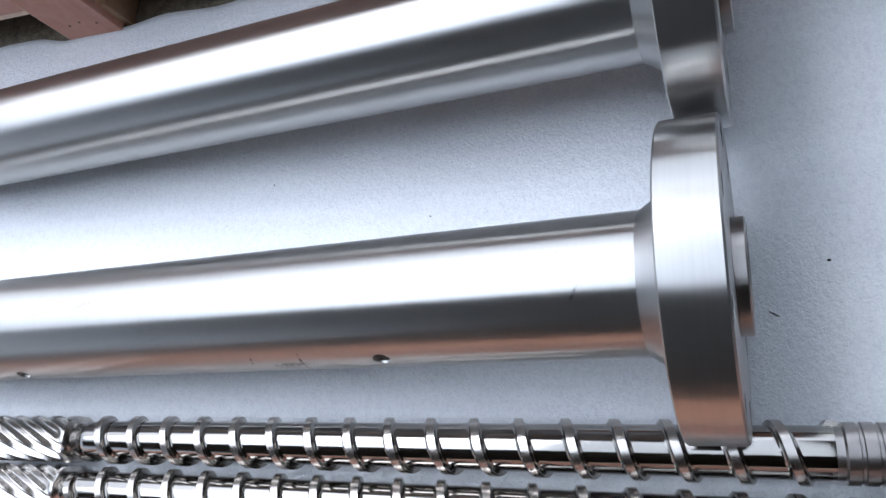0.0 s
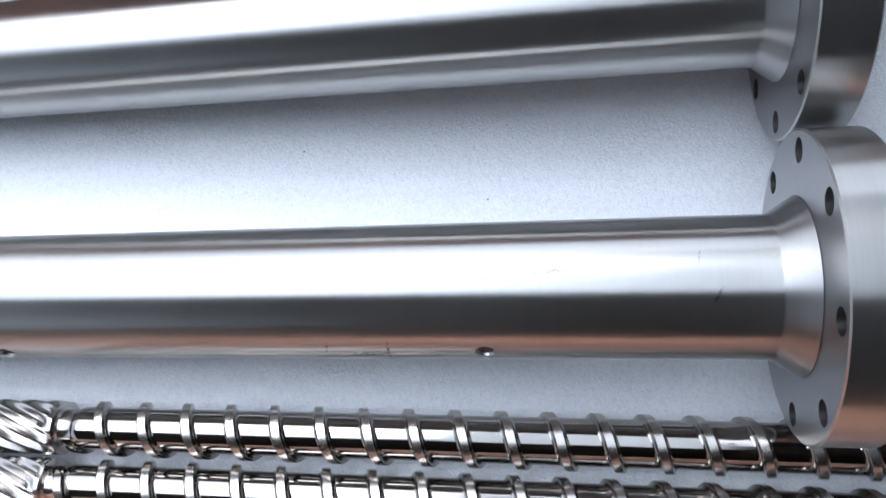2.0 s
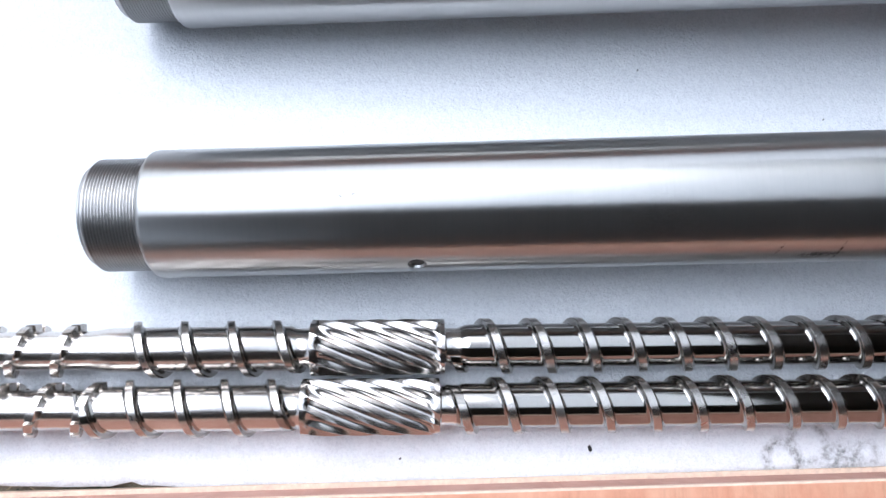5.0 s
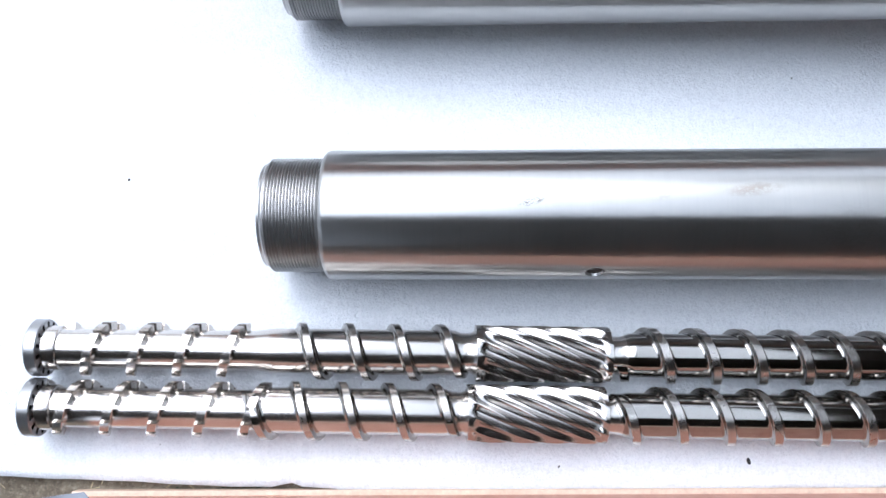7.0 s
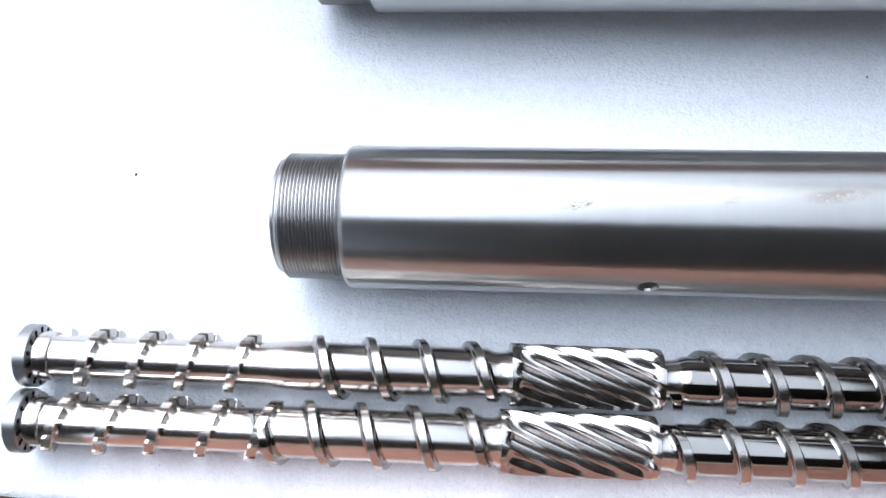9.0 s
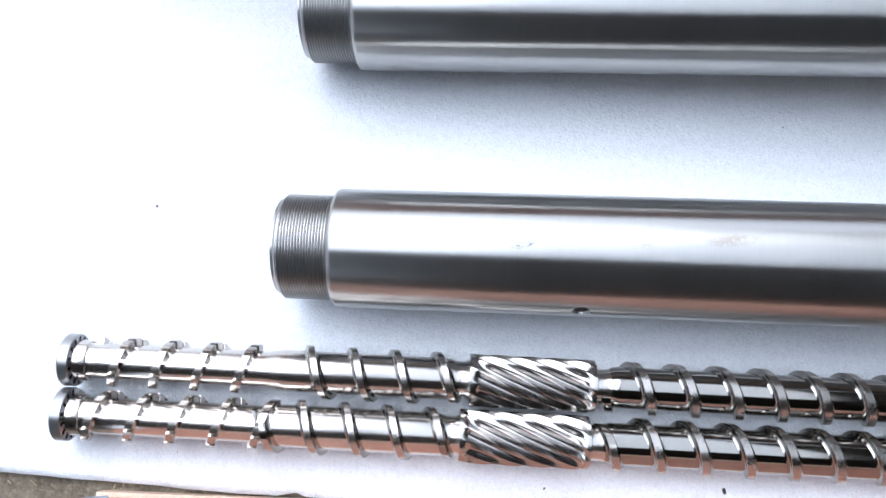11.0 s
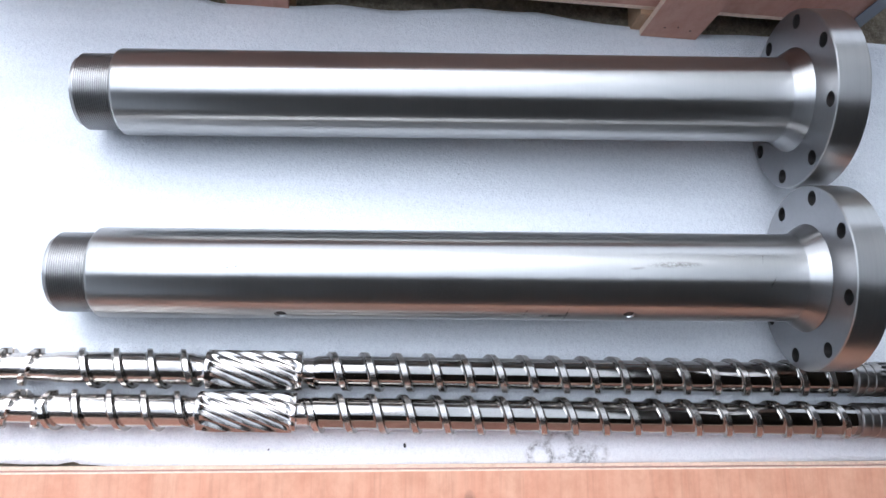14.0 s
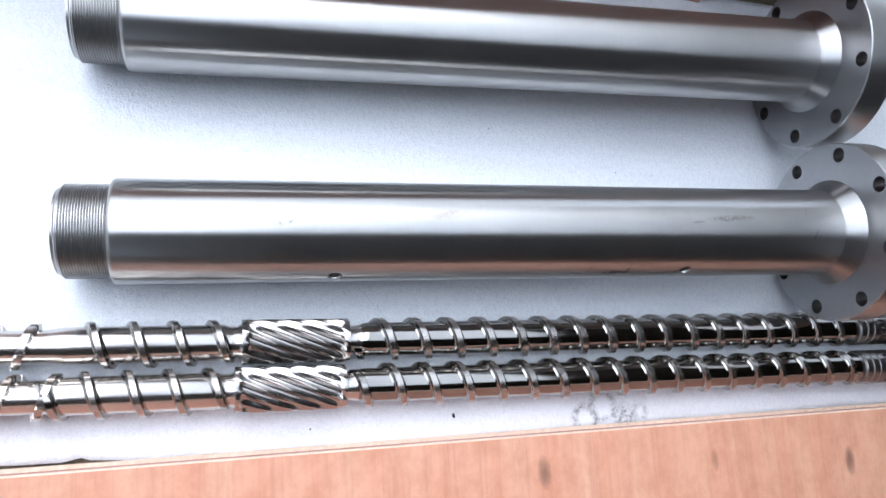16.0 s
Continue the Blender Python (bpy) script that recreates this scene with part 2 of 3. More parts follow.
def foam_material():
    m, n, l, b = material("white_foam")
    vec = coords(n, l)
    cell = n.new("ShaderNodeTexVoronoi")
    cell.inputs["Scale"].default_value = 330
    l.new(vec, cell.inputs["Vector"])
    fine = noise_tex(n, l, vec, 300, 3, 0.6)
    # Soft bands along x put the shading of the sheet's ripples into its colour.
    broad = noise_tex(n, l, coords(n, l, (1.3, 13, 1)), 1.0, 3, 0.5)
    col = ramp(n, l, broad, [(0.36, (0.745, 0.77, 0.805)), (0.62, (0.81, 0.835, 0.865))])
    speck = ramp(n, l, noise_tex(n, l, vec, 420, 2, 0.5), [(0.32, (0.86, 0.86, 0.87)), (0.52, (1, 1, 1))])
    col = mix(n, l, 0.7, col, speck, "MULTIPLY")
    pebble = ramp(n, l, noise_tex(n, l, coords(n, l, (120, 85, 100)), 1.0, 5, 0.7), [(0.38, (0.80, 0.81, 0.83)), (0.54, (1, 1, 1))])
    col = mix(n, l, 0.30, col, pebble, "MULTIPLY")
    grime = ramp(n, l, noise_tex(n, l, vec, 26, 6, 0.75), [(0.66, (0,)), (0.80, (1,))])
    col = mix(n, l, calc(n, l, "MULTIPLY", grime, 0.16), col, (0.42, 0.42, 0.43))
    # smudged ring prints, charcoal on white
    grain = ramp(n, l, noise_tex(n, l, vec, 120, 6, 0.75), [(0.42, (0,)), (0.60, (1,))])
    sep = n.new("ShaderNodeSeparateXYZ")
    l.new(vec, sep.inputs[0])
    for cx, cy, r, w, a in ((0.440, -0.2925, 0.020, 0.009, 0.8), (0.514, -0.296, 0.010, 0.020, 0.85), (0.474, -0.274, 0.022, 0.008, 0.7), (0.546, -0.287, 0.012, 0.008, 0.45), (-0.445, -0.02, 0.02, 0.03, 0.16)):
        dx, dy = calc(n, l, "SUBTRACT", sep.outputs[0], cx), calc(n, l, "SUBTRACT", sep.outputs[1], cy)
        d = calc(n, l, "SQRT", calc(n, l, "ADD", calc(n, l, "MULTIPLY", dx, dx), calc(n, l, "MULTIPLY", dy, dy)))
        d = calc(n, l, "ABSOLUTE", calc(n, l, "SUBTRACT", d, r))
        k = calc(n, l, "SUBTRACT", 1.0, calc(n, l, "DIVIDE", d, w))
        k.node.use_clamp = True
        soot = calc(n, l, "MULTIPLY_ADD", grain, 0.82)
        soot.node.inputs[2].default_value = 0.18
        f = calc(n, l, "MULTIPLY", calc(n, l, "MULTIPLY", k, soot), a)
        col = mix(n, l, f, col, (0.09, 0.09, 0.09))
    l.new(col, b.inputs["Base Color"])
    b.inputs["Roughness"].default_value = 0.36
    b.inputs["Specular IOR Level"].default_value = 0.4
    first = bump(n, l, fine, 0.8, 0.0015, b, bump(n, l, noise_tex(n, l, coords(n, l, (150, 110, 120)), 1.0, 4, 0.65), 0.5, 0.0036, b))
    bump(n, l, cell.outputs["Distance"], 0.4, 0.0009, b, first)
    return m


def ground_material():
    m, n, l, b = material("worn_concrete")
    vec = coords(n, l)
    big, mid, fine = noise_tex(n, l, vec, 4, 6, 0.7), noise_tex(n, l, vec, 45, 5, 0.7), noise_tex(n, l, vec, 260, 3, 0.6)
    c = ramp(n, l, big, [(0.3, (0.14, 0.115, 0.08)), (0.7, (0.27, 0.23, 0.17))])
    c = mix(n, l, 0.85, c, ramp(n, l, mid, [(0.32, (0.38, 0.35, 0.31)), (0.60, (1, 1, 1))]), "MULTIPLY")
    c = mix(n, l, calc(n, l, "MULTIPLY", ramp(n, l, noise_tex(n, l, vec, 150, 5, 0.75), [(0.50, (0,)), (0.68, (1,))]), 0.4), c, (0.45, 0.40, 0.31))
    c = mix(n, l, calc(n, l, "MULTIPLY", ramp(n, l, fine, [(0.30, (1,)), (0.42, (0,))]), 0.6), c, (0.06, 0.05, 0.04))
    l.new(c, b.inputs["Base Color"])
    b.inputs["Roughness"].default_value = 0.9
    bump(n, l, fine, 0.5, 0.003, b, bump(n, l, mid, 0.7, 0.006, b))
    return m


M_FOAM, M_GROUND = foam_material(), ground_material()


# ---------------------------------------------------------------- helpers of the place
def part(name, bm, mat, parent=None, label="", smooth=None):
    me = bpy.data.meshes.new(name)
    bmesh.ops.recalc_face_normals(bm, faces=bm.faces)
    bm.to_mesh(me)
    bm.free()
    me.materials.append(mat)
    ob = new(name, me)
    ob.parent = parent
    if label:
        ob["label"] = label
    if smooth is not None:
        shade(me, smooth)
    return ob


def shade(me, degrees):
    me.polygons.foreach_set("use_smooth", [True] * len(me.polygons))
    me.set_sharp_from_angle(angle=radians(degrees))


def box(bm, lo, hi, bevel=0.0):
    out = bmesh.ops.create_cube(bm, size=1.0)
    for v in out["verts"]:
        v.co = Vector([lo[i] if v.co[i] < 0 else hi[i] for i in range(3)])
    if bevel:
        edges = list({e for v in out["verts"] for e in v.link_edges})
        bmesh.ops.bevel(bm, geom=edges, offset=bevel, segments=2, affect="EDGES", profile=0.6)
    return bm


def box_mesh(lo, hi, bevel=0.0):
    return box(bmesh.new(), lo, hi, bevel)


def loft(rings, closed_ends=True, loop=False):
    bm = bmesh.new()
    rows = [[bm.verts.new(p) for p in ring] for ring in rings]
    pairs = list(zip(rows, rows[1:])) + ([(rows[-1], rows[0])] if loop else [])
    for a, b in pairs:
        k = len(a)
        for i in range(k):
            bm.faces.new((a[i], a[(i + 1) % k], b[(i + 1) % k], b[i]))
    if closed_ends and not loop:
        bm.faces.new(rows[0])
        bm.faces.new(rows[-1])
    return bm


def ring_at(x, r, k):
    return [(x, r * math.cos(2 * math.pi * i / k), r * math.sin(2 * math.pi * i / k)) for i in range(k)]


def turned(profile, k=96, hollow=None):
    """A body turned round the x axis; with hollow, a bore of that radius right through."""
    rings = [ring_at(x, r, k) for x, r in profile]
    if hollow:
        rings += [ring_at(profile[-1][0], hollow, k), ring_at(profile[0][0], hollow, k)]
        return loft(rings, loop=True)
    return loft(rings)


def cut(ob, cutter_bm):
    """Cuts the volume of cutter_bm out of ob's mesh for good."""
    me = bpy.data.meshes.new("cutter")
    bmesh.ops.recalc_face_normals(cutter_bm, faces=cutter_bm.faces)
    cutter_bm.to_mesh(me)
    cutter_bm.free()
    tool = new("cutter", me)
    mod = ob.modifiers.new("cut", "BOOLEAN")
    mod.object, mod.operation, mod.solver = tool, "DIFFERENCE", "EXACT"
    deps = bpy.context.evaluated_depsgraph_get()
    made = bpy.data.meshes.new_from_object(ob.evaluated_get(deps))
    ob.modifiers.clear()
    old = ob.data
    ob.data = made
    bpy.data.objects.remove(tool)
    bpy.data.meshes.remove(old)
    return made


def rod(bm, start, end, r, k=24):
    a, b = Vector(start), Vector(end)
    m = Matrix.Translation((a + b) / 2) @ (b - a).to_track_quat("Z", "Y").to_matrix().to_4x4()
    bmesh.ops.create_cone(bm, cap_ends=True, segments=k, radius1=r, radius2=r, depth=(b - a).length, matrix=m)
    return bm


def empty(name, m=None):
    ob = new(name)
    ob.empty_display_size = 0.05
    if m is not None:
        ob.matrix_world = m
    return ob


# ---------------------------------------------------------------- setting
def flat(name, lo, hi, mat, label, category):
    ob = part(name, box_mesh(lo, hi), mat)
    return tagged(ob, label, category, kind="structure")


flat("ground", (-60, -60, -0.5), (60, 60, -0.014), M_GROUND, "worn brown-grey concrete yard floor with grit", "ground")
# Added dark slabs, out of view: they cut sky light and darken steel reflections.
flat("sky_blocker", (-4.0, -8, 2.6), (14, -0.75, 2.75), M_BLOCKER, "unseen dark slab added overhead to cut sky light and darken reflections", "roof")
# Added translucent sheet, out of view, greys the sky for x above 0.2.
flat("sky_dimmer", (0.20, -0.749, 2.6), (1.55, 2.9, 2.62), M_SKY_DIMMER, "unseen pale translucent sheet added overhead to dim the sky", "roof")
flat("sky_blocker", (1.551, -0.749, 2.6), (14, 3.2, 2.75), M_BLOCKER, "unseen dark slab added overhead to cut sky light and darken reflections", "roof")
# Two added walls, out of view, block low sky to the south and east.
flat("blocker_south", (-14, -8.2, -0.014), (14, -8, 2.6), M_BLOCKER_WALL, "unseen plain grey wall added to block low sky light", "wall")
flat("blocker_east", (7, -8, -0.014), (7.2, 3.2, 2.6), M_BLOCKER_WALL, "unseen plain grey wall added to block low sky light", "wall")


def curve_y(points, x):
    xs, ys = zip(*points)
    return float(np.interp(x, xs, ys))


BACK = [(-1.6, 0.52), (-0.82, 0.518), (-0.715, 0.534), (-0.55, 0.528), (-0.4, 0.530), (-0.28, 0.540), (-0.2, 0.536), (-0.15, 0.524), (-0.02, 0.524), (0.07, 0.531), (0.2, 0.529), (0.32, 0.540), (0.45, 0.543), (0.58, 0.529), (0.66, 0.521), (0.78, 0.518), (0.95, 0.520), (1.16, 0.517), (1.3, 0.515), (2.0, 0.53)]
FRONT = [(-1.6, -0.262), (-0.71, -0.288), (-0.56, -0.294), (-0.44, -0.300), (-0.345, -0.303), (-0.333, -0.296), (-0.318, -0.302), (-0.25, -0.307), (-0.15, -0.309), (0.2, -0.3075), (0.6, -0.3052), (1.2, -0.302), (2.0, -0.2975)]


def foam_sheet():
    bm = bmesh.new()
    nx, ny = 300, 84
    grid = []
    for i in range(nx + 1):
        x = -1.6 + 3.6 * i / nx
        y0 = curve_y(FRONT, x) + 0.0015 * noise.noise((x * 19, 3.1, 0))
        y1 = curve_y(BACK, x) + 0.005 + 0.003 * noise.noise((x * 13, 7.7, 0))
        row = []
        for j in range(ny + 1):
            v = j / ny
            y = y0 + (y1 - y0) * v
            free = min(1.0, max(0.0, (-0.62 - x) / 0.12)) + min(1.0, max(0.0, (x - 1.25) / 0.15)) + min(1.0, max(0.0, (y - 0.44) / 0.05))
            wave = noise.noise((x * 1.6, y * 13, 0.4)) * 0.7 + 0.25 * noise.noise((x * 5, y * 16, 2.0))
            z = -0.0012 + (0.0008 + 0.0032 * min(1.0, max(0.0, (-0.37 - x) / 0.15))) * wave + 0.008 * min(1.0, free) * max(-0.2, wave)
            edge = min(v, 1 - v) * (y1 - y0)
            z += 0.004 * math.exp(-edge / 0.012) * noise.noise((x * 9, v * 3, 5.0))
            row.append(bm.verts.new((x, y, z)))
        grid.append(row)
    for i in range(nx):
        for j in range(ny):
            bm.faces.new((grid[i][j], grid[i + 1][j], grid[i + 1][j + 1], grid[i][j + 1]))
    ob = part("foam_sheet", bm, M_FOAM, smooth=80)
    if ob.data.polygons[0].normal.z < 0:
        ob.data.flip_normals()
    mod = ob.modifiers.new("thickness", "SOLIDIFY")
    mod.thickness, mod.offset = 0.007, -1.0
    return tagged(ob, "white pebbled packing foam sheet with charcoal ring smudges", "foam sheet")


foam_sheet()


# ---------------------------------------------------------------- extruder barrels
R_TUBE, R_RIM, R_BOLT = 0.0724, 0.154, 0.1335


def extruder_barrel():
    top = empty("extruder_barrel")
    # smooth tube with a rounded shoulder
    tube = part("tube", turned([(-1.1490, 0.0640), (-1.1485, 0.0690), (-1.1465, 0.0712), (-1.1430, R_TUBE), (-0.9, R_TUBE), (-0.6, R_TUBE), (-0.3, R_TUBE), (-0.028, R_TUBE)], 128, hollow=0.034), M_TUBE, top, "turned steel tube with dull smudges")
    cutter = bmesh.new()
    for x, y, z in ((-0.8565, -0.068, 0.0215), (-0.3045, -0.069, 0.0270)):
        d = Vector((0, y, z)).normalized()
        c = Vector((x, 0, 0))
        rod(cutter, c + d * 0.048, c + d * 0.09, 0.0086, 24)
        bmesh.ops.create_cone(cutter, cap_ends=True, segments=24, radius1=0.0086, radius2=0.0106, depth=0.004, matrix=Matrix.Translation(c + d * 0.0712) @ d.to_track_quat("Z", "Y").to_matrix().to_4x4())
    made = cut(tube, cutter)
    # Hole walls are coloured near black for the shade inside.
    made.materials.append(M_HOLE_SHADE)
    for p in made.polygons:
        r = math.hypot(p.center.y, p.center.z)
        if 0.036 < r < R_TUBE - 0.0016 and -1.1 < p.center.x < -0.1:
            p.material_index = 1
    shade(made, 30)
    # screw thread: fine grooves
    prof, x, pitch = [(-1.2165, 0.0555), (-1.2160, 0.0575), (-1.2130, 0.0580), (-1.2125, 0.0590), (-1.2108, 0.0606), (-1.2100, 0.0615)], -1.2090, 0.0034
    while x < -1.1515:
        prof += [(x, 0.0615), (x + 0.45 * pitch, 0.0637), (x + 0.62 * pitch, 0.0637)]
        x += pitch
    prof += [(-1.1495, 0.0615), (-1.1492, 0.0615)]
    part("threaded_end", turned(prof, 96, hollow=0.034), M_THREAD, top, "dark steel with a fine screw thread", smooth=25)
    part("cone", turned([(-0.0279, R_TUBE), (-0.026, R_TUBE + 0.0006), (-0.003, 0.0885), (-0.0006, 0.0900)], 128, hollow=0.034), M_CONE, top, "bright turned conical neck", smooth=30)
    flange = part("flange", turned([(0.0, 0.080), (0.0, R_RIM - 0.0018), (0.0016, R_RIM), (0.052, R_RIM), (0.054, R_RIM - 0.002), (0.054, 0.075)], 160, hollow=0.0345), M_FLANGE, top, "thick milled steel flange with eight bolt holes")
    cutter = bmesh.new()
    for k in range(8):
        a = radians(-22.5 + 45 * k)
        y, z = R_BOLT * math.cos(a), R_BOLT * math.sin(a)
        rod(cutter, (-0.01, y, z), (0.064, y, z), 0.0125, 32)
    made = cut(flange, cutter)
    made.materials.append(M_FACE)
    # Bolt hole walls take a darker base that includes their shade.
    made.materials.append(M_BORE_SHADE)
    for p in made.polygons:
        if p.normal.x < -0.9:
            p.material_index = 1
        elif abs(p.normal.x) < 0.3 and 0.118 < math.hypot(p.center.y, p.center.z) < 0.149:
            p.material_index = 2
    shade(made, 30)
    # Spline steel, darker than the flange, puts the flange's shade into the spigot's colour.
    part("spigot", turned([(0.0543, 0.0560), (0.0650, 0.0560), (0.0665, 0.0545)], 96, hollow=0.0345), M_SPLINE, top, smooth=30)
    return top


def along(centre, left):
    c, a = Vector(centre), (Vector(centre) - Vector(left)).normalized()
    side = Vector((0, 0, 1)).cross(a).normalized()
    up = a.cross(side)
    m = Matrix((a, side, up)).transposed().to_4x4()
    return Matrix.Translation(c) @ m


barrel = extruder_barrel()
barrel.matrix_world = along((0.8575, 0.0, 0.1532), (-0.29, 0.0, 0.0724))
tagged(barrel, "long bright steel extruder barrel with flange, resting on white foam", "machine barrel", "extruder barrels")
other = copy_thing(barrel, along((0.8646, 0.3168, 0.1532), (-0.29, 0.3100, 0.0724)) @ pose(0, 0, 0, 180, 0, 0))
tagged(other, "smooth steel extruder barrel lying beside the wooden crate")

# ---------------------------------------------------------------- extruder screws
R_SCREW = 0.0325


def helix(x0, x1, x_ref, pitch, width, root, r_out, per_turn=40, fade=9):
    """A flight: at x_ref it stands on the near side of the screw. root gives the shaft's radius; concave fillets lead up from it."""
    steps = max(8, int((x1 - x0) / pitch * per_turn))
    rings = []
    for i in range(steps + 1):
        x = x0 + (x1 - x0) * i / steps
        a = math.pi + 2 * math.pi * (x - x_ref) / pitch
        rise = min(1.0, i / 9, (steps - i + 0.1) / fade) ** 0.7
        h, r0 = width / 2, root(x)
        top = r_out - r0
        side = [(h + 0.0052, -0.0003), (h + 0.0036, 0.0003), (h + 0.0020, 0.0011), (h + 0.0009, 0.0024), (h + 0.0003, 0.0042), (h, top - 0.0007), (h - 0.0006, top)]
        pts = [(-u, v) for u, v in side] + side[::-1] + [(0.0, -0.003)]
        rings.append([(x + u, (r0 + (v * rise if v > 0 else v)) * math.cos(a), (r0 + (v * rise if v > 0 else v)) * math.sin(a)) for u, v in pts])
    return loft(rings)


def flight(bm, top):
    """Ground land, polished flanks and fillets."""
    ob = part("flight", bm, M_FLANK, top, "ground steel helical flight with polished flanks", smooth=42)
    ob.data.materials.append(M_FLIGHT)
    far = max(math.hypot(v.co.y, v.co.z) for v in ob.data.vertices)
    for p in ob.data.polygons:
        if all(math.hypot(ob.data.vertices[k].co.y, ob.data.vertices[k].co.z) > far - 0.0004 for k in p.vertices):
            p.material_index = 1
    return ob


def fluted(x0, x1, flutes=12, lead=0.42):
    rings, per, n = [], 14, 64
    for i in range(n + 1):
        x = x0 + (x1 - x0) * i / n
        twist = 2 * math.pi * (x - x0) / lead
        s, e = min(1.0, max(0.0, (x - x0 - 0.006) / 0.016)), min(1.0, max(0.0, (x1 - x - 0.006) / 0.016))
        ring = []
        for j in range(per * flutes):
            cell, u = j // per, (j % per) / per
            land = max(0.0, (u - 0.10) / 0.90)
            open_end = s if cell % 2 else e
            d = 0.0068 * math.sin(math.pi * land) ** 0.9 * math.sqrt(open_end) * min(1.0, s * 3 + 0.25, e * 3 + 0.25)
            a, r = 2 * math.pi * j / (per * flutes) + twist, R_SCREW - 0.0002 - d
            ring.append((x, r * math.cos(a), r * math.sin(a)))
        rings.append(ring)
    return loft(rings)


def splined(x0, x1, teeth=18):
    rings, k = [], teeth * 8
    for x, depth, r0 in ((x0, 0.0, 0.0305), (x0 + 0.004, 0.0, 0.0308), (x0 + 0.010, 0.3, 0.0308), (x0 + 0.018, 0.8, 0.0308), (x0 + 0.026, 1.0, 0.0308), ((x0 + x1) / 2, 1.0, 0.0308), (x1 - 0.003, 1.0, 0.0308), (x1, 0.9, 0.0285)):
        ring = []
        for j in range(k):
            u = (j % 8) / 8
            groove = 0.0060 * (1.0 if u in (0.375, 0.5, 0.625) else 0.55 if u in (0.25, 0.75) else 0.0) * depth
            r = r0 - groove
            a = 2 * math.pi * j / k
            ring.append((x, r * math.cos(a), r * math.sin(a)))
        rings.append(ring)
    return loft(rings)


def tooth_mesh():
    rings = []
    for q in range(5):
        a = radians(-11 + 5.5 * q)
        skew = -0.0014 * (q - 2) / 2
        rings.append([(u + skew, r * math.cos(a), r * math.sin(a)) for u, r in ((-0.0056, 0.0208), (-0.0052, 0.0298), (-0.0045, 0.0306), (0.0045, 0.0306), (0.0052, 0.0298), (0.0056, 0.0208))])
    bm = loft(rings)
    return bm


def extruder_screw(y, turn_z, main_ref, main_pitch, second_ref, second_start, pin_ref, pin_turns, mix_x):
    top = empty("extruder_screw")
    a, b = mix_x
    body = [(-0.6005, 0.0250), (-0.5860, 0.0248), (-0.5845, 0.0242), (-0.5838, 0.0220), (-0.580, 0.0216), (-0.372, 0.0222), (-0.366, 0.0226), (-0.352, 0.0248), (-0.346, 0.0252), (a - 0.024, 0.0256), (a - 0.017, 0.0226), (a - 0.006, 0.0226), (a - 0.002, 0.0250), (a + 0.001, 0.0262)]
    part("shaft", turned(body, 72), M_SATIN_LIT, top, "satin-polished steel shaft", smooth=35)
    part("neck", turned([(b - 0.001, 0.0262), (b + 0.002, 0.0218), (b + 0.004, 0.0214), (b + 0.015, 0.0214), (b + 0.019, 0.0226)], 72), M_SATIN_LIT, top, "satin steel neck", smooth=35)
    part("shaft", turned([(b + 0.0191, 0.0226), (b + 0.025, 0.0250), (b + 0.030, 0.0254), (0.45, 0.0262), (0.985, 0.0272), (0.992, 0.0268)], 72), M_CHROME, top, "mirror-polished steel shaft", smooth=35)
    part("mixing_section", fluted(a, b), M_FLUTE, top, "polished section with spiral flutes", smooth=34)
    flight(helix(second_start, a - 0.010, second_ref, 0.0525, 0.0088, lambda x: 0.0252 if x < a - 0.022 else 0.0228, R_SCREW), top)
    flight(helix(b + 0.012, 0.992, main_ref, main_pitch, 0.0104, lambda x: float(np.interp(x, (b + 0.019, b + 0.030, 0.45, 0.985), (0.0226, 0.0254, 0.0262, 0.0272))), R_SCREW, fade=0.1), top)
    # end plate with a ring of small holes
    disc = part("end_plate", turned([(-0.6145, 0.0305), (-0.6130, 0.0320), (-0.6018, 0.0320), (-0.6008, 0.0312), (-0.6008, 0.0251)], 72), M_FACE, top, "round end plate with small holes")
    cutter = bmesh.new()
    for k in range(14):
        q = 2 * math.pi * (k + 0.5) / 14
        rod(cutter, (-0.611, 0.0272 * math.cos(q), 0.0272 * math.sin(q)), (-0.59, 0.0272 * math.cos(q), 0.0272 * math.sin(q)), 0.0027, 14)
    made = cut(disc, cutter)
    # Shade inside the small holes is put into their wall colour.
    made.materials.append(M_HOLE_SHADE)
    for p in made.polygons:
        if -0.6112 < p.center.x < -0.6012 and math.hypot(p.center.y, p.center.z) < 0.0311:
            p.material_index = 1
    shade(made, 30)
    # notched flight: single teeth along a helix
    first = None
    per = 12
    for i in range(int(pin_turns * per)):
        turn = (i - per * 0.45) / per
        x, q = pin_ref + 0.0500 * turn, math.pi - 2 * math.pi * turn
        if first is None:
            ob = first = part("tooth", tooth_mesh(), M_FLIGHT, top, smooth=30)
        else:
            ob = new("tooth", first.data)
            ob.parent = top
        ob.matrix_basis = pose(x, 0, 0, math.degrees(q), 0, 0)
    prof = [(x, r) for x, r in ((0.990, 0.0268), (0.9992, 0.0270), (1.000, 0.0298), (1.001, 0.0308), (1.012, 0.0308), (1.013, 0.0290), (1.016, 0.0290), (1.017, 0.0308), (1.028, 0.0308), (1.029, 0.0292), (1.032, 0.0292), (1.033, 0.0306), (1.041, 0.0306))]
    part("collar", turned(prof, 72), M_SPLINE, top, "grooved round collar", smooth=30)
    part("spline", splined(1.0405, 1.166), M_SPLINE, top, "dark splined drive end", smooth=25)
    top.matrix_world = pose(0, y, R_SCREW, 0, 0, turn_z)
    return top


screw_a = extruder_screw(-0.1520, -0.42, 0.0530, 0.0536, -0.293, -0.340, -0.557, 4.0, (-0.120, 0.033))
